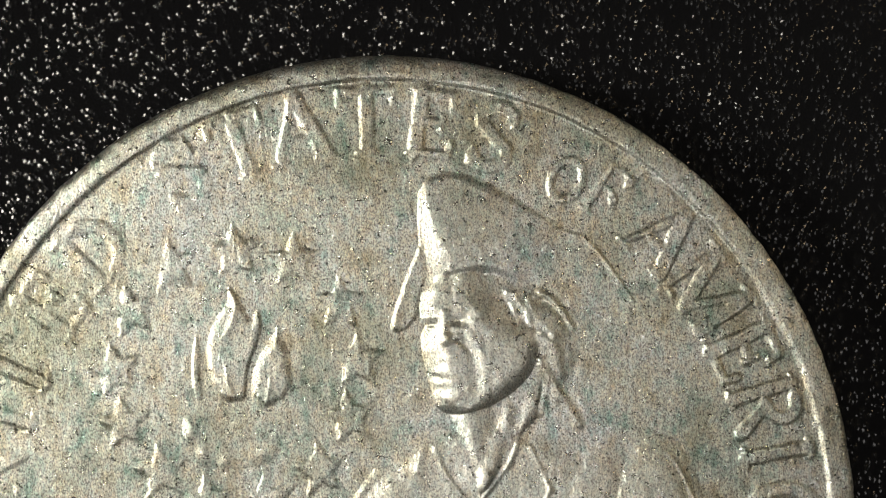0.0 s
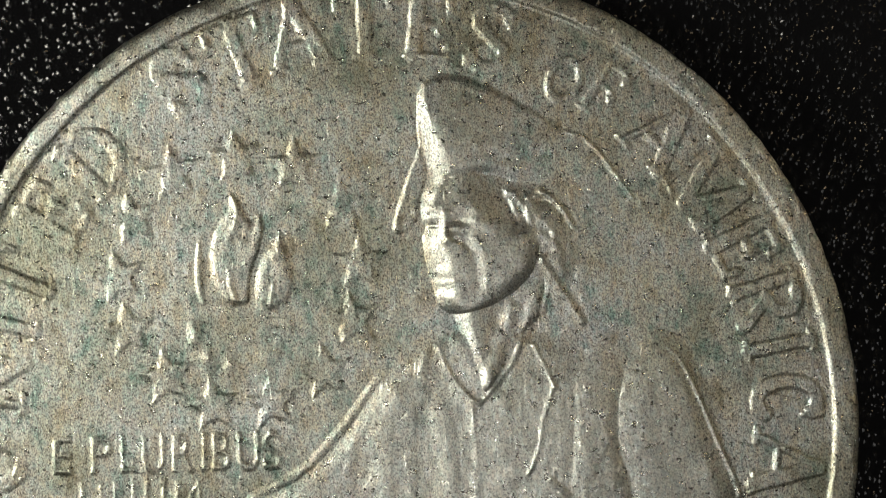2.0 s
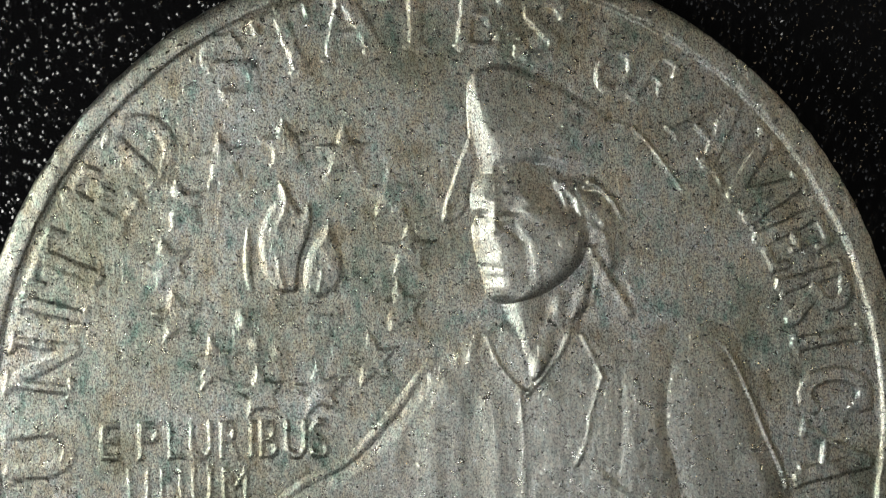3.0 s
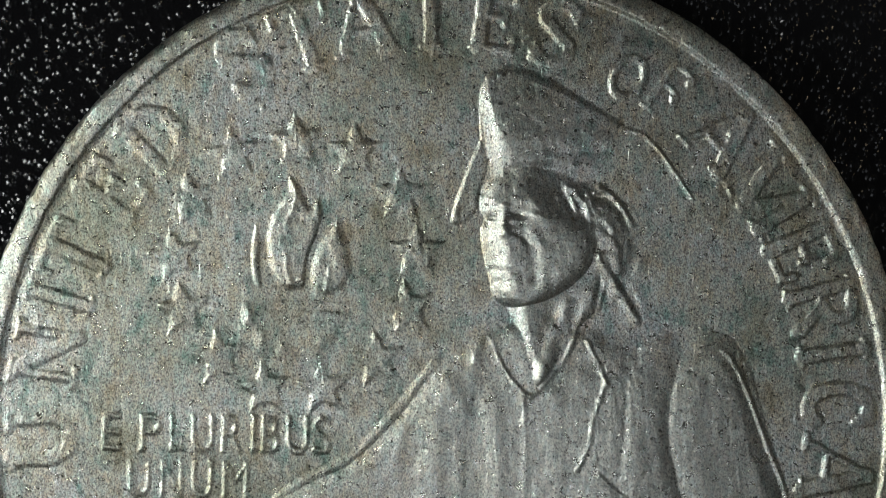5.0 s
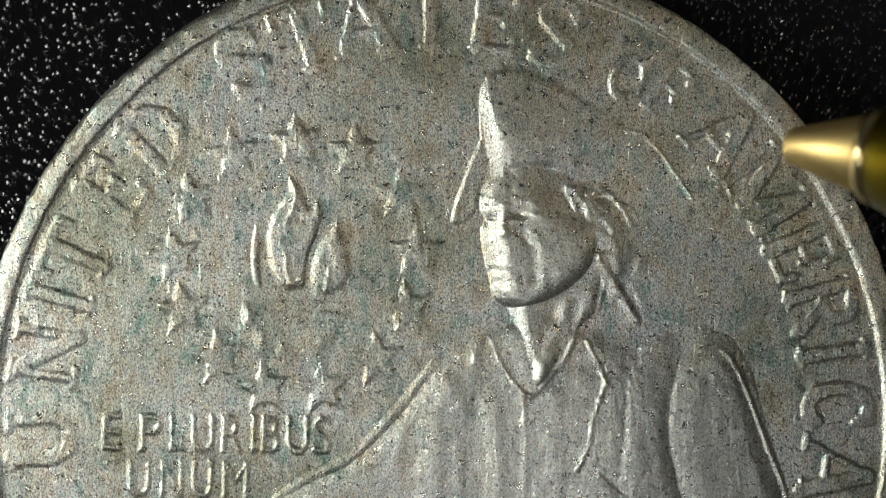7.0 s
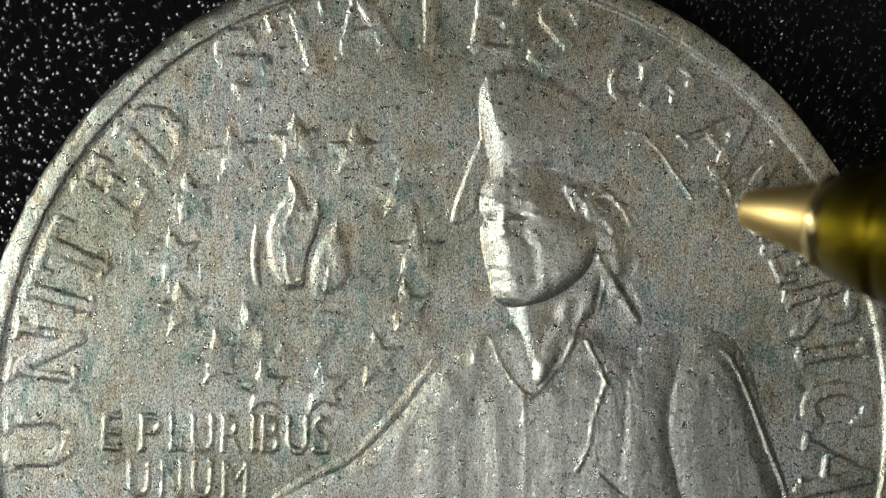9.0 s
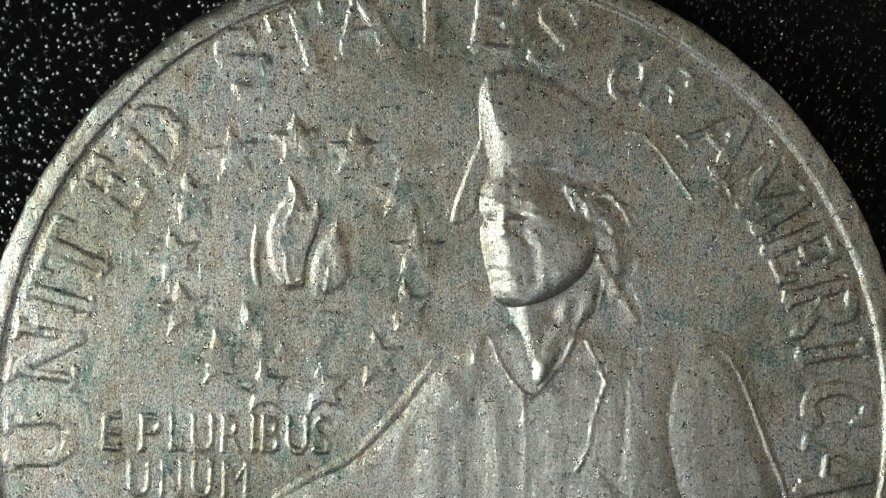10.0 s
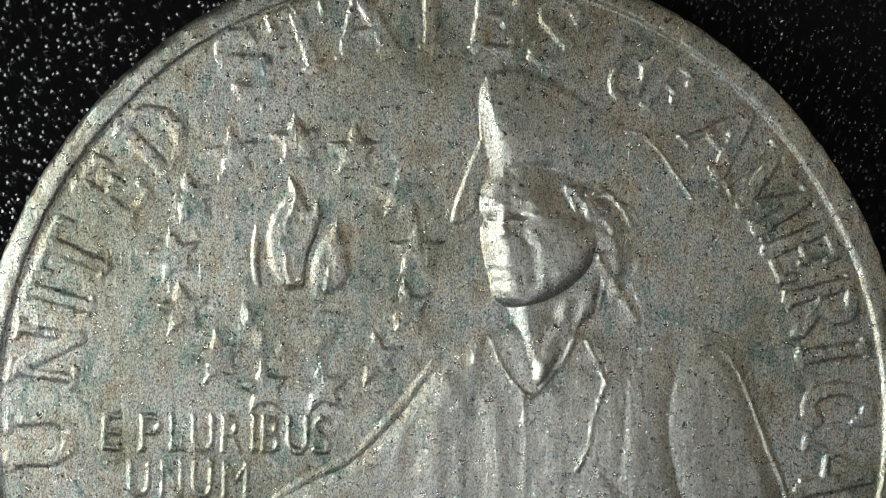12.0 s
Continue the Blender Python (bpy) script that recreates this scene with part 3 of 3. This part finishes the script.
    form += dome(x, y, (2.03, 4.94), 0.15, 0.09, 0, 0.035)
    form += dome(x, y, (2.65, 5.05), 0.24, 0.15, -20, 0.042)
    form -= ridge(x, y, [(2.32, 4.61), (2.47, 4.28), (2.55, 3.93), (2.58, 3.35)], 0.14, 0.024)
    form += ridge(x, y, [(2.47, 4.72), (2.67, 4.37), (2.83, 4.05), (2.82, 3.70), (2.84, 3.32)], 0.13, 0.020)
    form -= ridge(x, y, [(3.09, 5.40), (3.23, 4.81), (3.14, 4.37)], 0.3, 0.006)
    form *= 1 - 0.48 * smooth_step((y - 5.4) / 1.3)
    form *= 1 - 0.28 * smooth_step((x - 2.7) / 1.3) * smooth_step((y - 4.3) / 0.9)
    thin = 0.10 + 0.42 * smooth_step((across - 0.5) / 1.2)
    shell = np.clip(bound / thin, 0, 1)
    shell = np.sqrt(1 - (1 - shell) ** 2)
    upper = smooth_step((y - 4.6) / 0.9) * smooth_step((across - 0.7) / 0.9)
    shell += (smooth_step(bound / 1.6) - shell) * upper
    h = soft_max(h, shell * np.maximum(form, 0.02), 0.012 + 0.03 * smooth_step((y - 4.3) / 0.8))
    # cocked hat: a tall crown with a lit front, its brim turned up at one side and drawn out to a corner at the other
    top = line_y(x, [(1.13, 7.76), (1.19, 8.47), (1.36, 8.83), (1.81, 9.01), (2.44, 8.95), (3.17, 8.60), (3.98, 8.08), (4.86, 7.56), (5.62, 7.10), (6.14, 6.51), (6.53, 5.91), (6.76, 5.48), (7.73, 3.05)])
    foot = line_y(x, [(1.04, 5.84), (1.45, 6.05), (1.99, 6.05), (2.65, 6.21), (3.16, 6.21), (3.60, 6.04), (4.26, 5.84), (5.14, 5.69), (6.76, 5.48)])
    front = line_x(y, [(1.63, 8.98), (1.33, 8.80), (1.19, 8.50), (1.17, 7.76), (1.20, 7.02), (1.30, 6.50), (1.36, 5.99)])
    tall = [6.00, 6.45, 7.04, 7.78, 8.38, 8.75, 9.05]
    crown = np.interp(y, tall, [0.13, 0.15, 0.17, 0.125, 0.068, 0.038, 0.02]) * smooth_step((x - front) / np.interp(y, tall, [0.80, 0.76, 0.66, 0.44, 0.24, 0.17, 0.2])) + 0.025
    crown += dome(x, y, (2.14, 6.72), 0.75, 0.6, 0, 0.035)
    crown *= 1 - 0.90 * smooth_step((x - 2.22) / 2.9)
    crown -= ridge(x, y, [(3.02, 6.78), (3.68, 6.63), (4.29, 6.75)], 0.14, 0.016)
    crown += ridge(x, y, [(3.90, 7.28), (4.41, 7.05), (4.85, 6.69)], 0.16, 0.012)
    crown += ridge(x, y, [(1.92, 6.15), (2.58, 6.30), (3.16, 6.30), (3.68, 6.10)], 0.12, 0.006)
    crown *= smooth_step((top - y + 0.02) / 0.24) * smooth_step((y - foot + 0.02) / (0.40 + 0.95 * smooth_step((x - 3.70) / 0.9))) * smooth_step((x - front + 0.03) / 0.06)
    flap = plateau(x, y, [(1.21, 7.05), (1.42, 6.43), (1.21, 5.84), (1.12, 5.33), (0.82, 4.93), (0.49, 4.86), (0.42, 5.03), (0.57, 5.58), (0.83, 6.28), (1.07, 6.81)], 0.12, 0.042)
    flap += ridge(x, y, [(1.26, 7.02), (1.02, 6.50), (0.80, 5.91), (0.61, 5.37), (0.54, 5.02)], 0.09, 0.025) * smooth_step(flap / 0.02)
    flap += dome(x, y, (0.55, 5.05), 0.10, 0.15, 0, 0.03) * smooth_step(flap / 0.02)
    lip = ridge(x, y, [(4.71, 7.39), (5.30, 7.25), (5.63, 7.02), (5.91, 6.69), (6.17, 6.31), (6.43, 5.91), (6.69, 5.51)], 0.055, 0.05) * smooth_step((x - 4.6) / 1.2)
    lip -= ridge(x, y, [(5.42, 7.30), (5.75, 7.06), (6.03, 6.74), (6.29, 6.35), (6.55, 5.95), (6.80, 5.56)], 0.05, 0.02) * smooth_step((x - 5.2) / 0.8)
    lip -= ridge(x, y, [(3.39, 6.70), (4.12, 6.75), (5.03, 6.66)], 0.06, 0.010)
    h = soft_max(h, crown, 0.03)
    h = soft_max(h, flap, 0.010)
    curl = ridge(x, y, [(4.28, 5.80), (4.58, 5.60), (4.84, 5.31), (5.12, 4.84)], 0.07, 0.042)
    h += np.where(curl > 0.006, curl, 0)
    h = np.maximum(h + lip * smooth_step(h / 0.01), np.where(lip > 0.008, lip, 0))
    h += (0.003 * wear(x, y, 0.12) + 0.005 * wear(x, y, 0.35)) * smooth_step(h / 0.04)
    return np.maximum(h, 0)


def build_coin():
    coin = new("coin")
    tagged(coin, "worn silver-grey nickel quarter coin lying on the black sheet", "coin")
    blank = [(0, 0), (11.6, 0), (11.95, 0.1), (12.13, 0.3), (12.14, 1.28), (12.13, 1.38), (12.10, 1.46), (12.05, 1.53), (11.98, 1.585), (11.90, 1.622), (11.80, 1.648), (11.70, 1.661), (11.60, 1.667), (11.53, 1.665), (11.49, 1.652), (11.46, 1.618), (11.43, 1.585),
             (11.40, 1.570), (11.35, 1.572), (11.2, FIELD), (10.0, FIELD), (7.5, FIELD), (5.0, FIELD), (2.5, FIELD), (0, FIELD)]
    body = lathe(blank, 720)
    for v in body.verts:
        r, a = math.hypot(v.co.x, v.co.y) / MM, math.atan2(v.co.y, v.co.x)
        if r > 11.36 and v.co.z > 1.3 * MM:
            lump = 0.010 * float(wear(np.array(a * 12), np.array(r * 3), 0.35)) + 0.008 * float(wear(np.array(a * 12), np.array(r * 2), 1.6))
            # the rim is shaped flatter at one side, so its thin bevel holds a highlight
            flat = np.interp(r, [11.5, 11.55, 11.98, 12.10, 12.14], [1.655, 1.664, 1.650, 1.600, 1.50])
            if r > 11.52 and v.co.z > 1.45 * MM:
                v.co.z += (flat * MM - v.co.z) * float(smooth_step(np.array(1.6 * math.cos(a) - 0.1)))
            v.co.z += lump * MM
            v.co.x += lump * MM * math.cos(a)
            v.co.y += lump * MM * math.sin(a)
    for v in body.verts:
        v.co.x += 0.09 * MM
    part("blank", body, NICKEL, coin, "round nickel blank with a raised, rubbed rim")
    # lettering round the rim: letter, degrees clockwise from the top, width
    legend = [("U", -94.0, 1.45), ("N", -81.5, 1.5), ("I", -73.2, 0.55), ("T", -66.5, 1.5), ("E", -55.7, 1.2), ("D", -45.6, 1.45),
              ("S", -28.6, 1.25), ("T", -19.3, 1.5), ("A", -10.6, 1.6), ("T", -0.6, 1.5), ("E", 8.8, 1.2), ("S", 18.0, 1.2),
              ("A", 46.5, 1.6), ("M", 56.5, 1.75), ("E", 66.3, 1.15), ("R", 74.6, 1.25), ("I", 81.5, 0.55), ("C", 89.2, 1.2), ("A", 98.2, 1.6)]
    for char, angle, width in legend:
        a, r = radians(90 - angle), (10.19 if angle < -40 else 10.38)
        # cut deeper and steeper towards the legend's end, so flanks there catch the light
        late = smooth_step(np.array((angle + 70) / 140))
        struck_letter(char, coin, (r * math.cos(a), r * math.sin(a)), -angle, width, 1.80, 0.038 + 0.017 * float(late), 0.18, 0.15 - 0.045 * float(late))
    for char, angle, r, width, tall in (("O", 30.2, 10.06, 1.1, 1.35), ("F", 36.0, 10.35, 1.0, 1.5)):
        a = radians(90 - angle)
        struck_letter(char, coin, (r * math.cos(a), r * math.sin(a)), -angle, width, tall, 0.055, 0.10, 0.11)
    # the motto, in two straight lines
    for char, at, width in (("E", (-8.34, -0.50), 0.48), ("P", (-7.33, -0.52), 0.52), ("L", (-6.62, -0.53), 0.42), ("U", (-5.98, -0.55), 0.58), ("R", (-5.22, -0.56), 0.54), ("I", (-4.67, -0.56), 0.12),
                            ("B", (-4.23, -0.57), 0.46), ("U", (-3.53, -0.59), 0.56), ("S", (-2.91, -0.59), 0.46)):
        letter(char, coin, at, -1.0, width, 0.94, 0.046, 0.012, 0.14, 0.016)
    for char, at, width in (("U", (-7.61, -1.70), 0.56), ("N", (-6.77, -1.71), 0.56), ("U", (-5.98, -1.73), 0.52), ("M", (-5.12, -1.74), 0.66)):
        letter(char, coin, at, -1.0, width, 0.92, 0.046, 0.012, 0.14, 0.016)
    # thirteen stars in a ring round the torch
    for at, turn in (((-3.61, 7.05), 4), ((-2.08, 6.76), 0), ((-0.90, 5.62), 0), ((-0.46, 4.14), 0), ((-0.69, 2.69), 8), ((-1.47, 1.37), 8), ((-2.87, 0.64), 6), ((-4.41, 0.61), 6), ((-5.59, 1.40), 8),
                     ((-6.54, 2.65), 8), ((-6.76, 4.05), 12), ((-6.35, 5.55), 12), ((-5.26, 6.70), 8)):
        star(coin, at, 0.74, turn)
    xy = [(-4.96, 2.91), (-1.90, 6.28)]
    relief("flame", xy[0][0], xy[1][0], xy[0][1], xy[1][1], 0.02, torch_height, coin, "raised torch flame")
    xy = [(-5.09, 1.02), (-1.81, 3.06)]
    relief("torch_cup", xy[0][0], xy[1][0], xy[0][1], xy[1][1], 0.02, cup_height, coin, "raised torch bowl")
    xy = [(-4.31, -6.15), (9.56, 9.15)]
    relief("bust", xy[0][0], xy[1][0], xy[0][1], xy[1][1], 0.021, figure_height, coin, "raised relief bust in a cocked hat and coat")
    return coin


# ---------------------------------------------------------------- the pen
def build_pen():
    pen = new("ballpoint_pen")
    tagged(pen, "gold ballpoint pen with a bright brass tip", "pen")
    part("ball", lathe([(0, -0.02), (0.12, 0.0), (0.22, 0.06), (0.28, 0.16), (0.26, 0.3), (0, 0.34)], 32), STEEL, pen, "steel writing ball")
    part("tip", lathe([(0, 0.1), (0.30, 0.1), (0.40, 0.16), (0.46, 0.3), (0.52, 0.55), (0.92, 2.0), (0.9, 2.05), (0, 2.05)], 64), BRASS, pen, "bright brass writing tip")
    part("collar", lathe([(0, 1.98), (0.94, 1.98), (1.03, 2.04), (1.09, 2.13), (1.10, 2.2), (1.07, 2.28), (1.0, 2.36), (0, 2.36)], 64), POLISHED, pen, "brass collar")
    part("nose_cone", lathe([(0, 2.33), (1.08, 2.33), (1.16, 2.42), (1.56, 3.5), (1.57, 3.56), (1.50, 3.62), (1.50, 3.82), (1.62, 3.87), (1.66, 3.95), (2.0, 5.6), (2.45, 8.5), (2.9, 12.0), (3.3, 16.0), (0, 16.0)], 96), OLIVE, pen, "olive gold tapered nose")
    part("barrel", lathe([(0, 15.9), (3.35, 15.9), (3.55, 16.3), (4.2, 30), (4.6, 60), (4.6, 120), (4.3, 136), (3.0, 139.5), (0, 140)], 96), OLIVE, pen, "olive gold barrel")
    return pen


coin = build_coin()
pen = build_pen()


# ---------------------------------------------------------------- what moves
def pen_pose(x, y, z, azimuth=-14.5, elevation=36.6):
    """The pen with its point at (x, y, z) mm, its body rising away from it."""
    a, e = radians(azimuth), radians(elevation)
    way = Vector((math.cos(a) * math.cos(e), math.sin(a) * math.cos(e), math.sin(e)))
    return Matrix.Translation((x * MM, y * MM, z * MM)) @ way.to_track_quat("Z", "Y").to_matrix().to_4x4()


def motions():
    walk(coin, [
        (0.0, mm_pose(-1.974, -5.403, 0, 0, 0, 1.34)),
        (0.1, mm_pose(-1.962, -5.381, 0, 0, 0, 1.36)),
        (0.2, mm_pose(-1.933, -5.378, 0, 0, 0, 1.39)),
        (0.3, mm_pose(-1.928, -5.374, 0, 0, 0, 1.41)),
        (0.4, mm_pose(-1.923, -5.371, 0, 0, 0, 1.44)),
        (0.5, mm_pose(-1.938, -5.337, 0, 0, 0, 1.46)),
        (0.6, mm_pose(-1.948, -5.329, 0, 0, 0, 1.65)),
        (0.7, mm_pose(-1.977, -5.291, 0, 0, 0, 1.83)),
        (0.8, mm_pose(-2.080, -5.228, 0, 0, 0, 2.02)),
        (0.9, mm_pose(-2.158, -5.165, 0, 0, 0, 2.20)),
        (1.0, mm_pose(-2.174, -5.058, 0, 0, 0, 2.39)),
        (1.1, mm_pose(-2.222, -4.912, 0, 0, 0, 2.38)),
        (1.2, mm_pose(-2.209, -4.758, 0, 0, 0, 2.36)),
        (1.3, mm_pose(-2.147, -4.531, 0, 0, 0, 2.35)),
        (1.4, mm_pose(-2.061, -4.328, 0, 0, 0, 2.33)),
        (1.5, mm_pose(-1.959, -3.974, 0, 0, 0, 2.32)),
        (1.6, mm_pose(-1.966, -3.695, 0, 0, 0, 2.36)),
        (1.7, mm_pose(-2.006, -3.410, 0, 0, 0, 2.39)),
        (1.8, mm_pose(-1.974, -3.272, 0, 0, 0, 2.43)),
        (1.9, mm_pose(-1.917, -3.061, 0, 0, 0, 2.46)),
        (2.0, mm_pose(-1.842, -2.863, 0, 0, 0, 2.50)),
        (2.1, mm_pose(-1.769, -2.740, 0, 0, 0, 2.40)),
        (2.2, mm_pose(-1.436, -2.622, 0, 0, 0, 1.80)),
        (2.3, mm_pose(-0.569, -2.493, 0, 0, 0, 1.20)),
        (2.4, mm_pose(-0.549, -2.505, 0, 0, 0, 1.12)),
        (2.5, mm_pose(-0.397, -2.593, 0, 0, 0, 1.04)),
        (2.6, mm_pose(-0.378, -2.608, 0, 0, 0, 1.07)),
        (2.7, mm_pose(-0.421, -2.599, 0, 0, 0, 1.10)),
        (2.8, mm_pose(-0.605, -2.585, 0, 0, 0, 1.50)),
        (2.9, mm_pose(-0.631, -2.596, 0, 0, 0, 1.90)),
        (3.0, mm_pose(-0.611, -2.582, 0, 0, 0, 1.95)),
        (3.1, mm_pose(-0.444, -2.600, 0, 0, 0, 0.60)),
        (3.2, mm_pose(-0.547, -2.602, 0, 0, 0, 0.00)),
        (4.0, mm_pose(-0.547, -2.602, 0, 0, 0, 0.00)),
        (5.0, mm_pose(-0.547, -2.602, 0, 0, 0, 0.00)),
        (12.0, mm_pose(-0.547, -2.602, 0, 0, 0, 0.00)),
    ])
    walk(pen, [
        (0.0, pen_pose(25.96, 1.62, 5.50)),
        (4.3, pen_pose(25.96, 1.62, 5.50)),
        # out of view: put before the warm lamp, its shade stands for a hand's
        (4.8, pen_pose(28.00, 30.00, 16.00)),
        (5.0, pen_pose(14.00, 23.00, 15.80)),
        (5.1, pen_pose(14.20, 22.60, 15.80)),
        (5.3, pen_pose(26.00, 12.00, 8.00)),
        (5.4, pen_pose(18.00, 4.50, 4.60)),
        (5.5, pen_pose(11.20, 3.17, 4.20)),
        (5.6, pen_pose(10.09, 3.12, 4.20)),
        (5.7, pen_pose(10.03, 2.99, 4.20)),
        (5.8, pen_pose(10.08, 2.63, 4.20)),
        (5.9, pen_pose(10.02, 2.31, 4.20)),
        (6.0, pen_pose(9.39, 1.84, 4.20)),
        (6.1, pen_pose(8.64, 1.78, 4.20)),
        (6.2, pen_pose(7.32, 1.85, 4.20)),
        (6.3, pen_pose(5.94, 2.20, 4.20)),
        (6.4, pen_pose(5.04, 3.00, 4.20)),
        (6.5, pen_pose(4.26, 3.56, 4.20)),
        (6.6, pen_pose(3.53, 4.22, 4.20)),
        (6.7, pen_pose(3.68, 4.64, 4.20)),
        (6.8, pen_pose(4.75, 4.63, 4.20)),
        (6.9, pen_pose(6.34, 4.29, 4.20)),
        (7.0, pen_pose(7.82, 3.97, 4.20)),
        (7.1, pen_pose(8.95, 3.05, 4.20)),
        (7.2, pen_pose(10.00, 2.00, 4.20)),
        (7.4, pen_pose(12.23, 1.62, 4.20)),
        (7.8, pen_pose(13.97, 1.75, 4.20)),
        (8.2, pen_pose(12.78, 2.16, 4.20)),
        (8.5, pen_pose(9.05, 2.70, 4.20)),
        (8.8, pen_pose(6.64, 2.84, 4.20)),
        (8.9, pen_pose(6.69, 2.74, 4.20)),
        (9.0, pen_pose(6.74, 2.46, 4.20)),
        (9.1, pen_pose(7.02, 2.31, 4.20)),
        (9.2, pen_pose(11.17, 2.02, 4.20)),
        (9.4, pen_pose(15.97, 1.75, 4.20)),
        (9.8, pen_pose(23.92, 1.75, 4.20)),
        (10.4, pen_pose(25.96, 1.62, 5.50)),
        (12.0, pen_pose(25.96, 1.62, 5.50)),
    ])


motions()
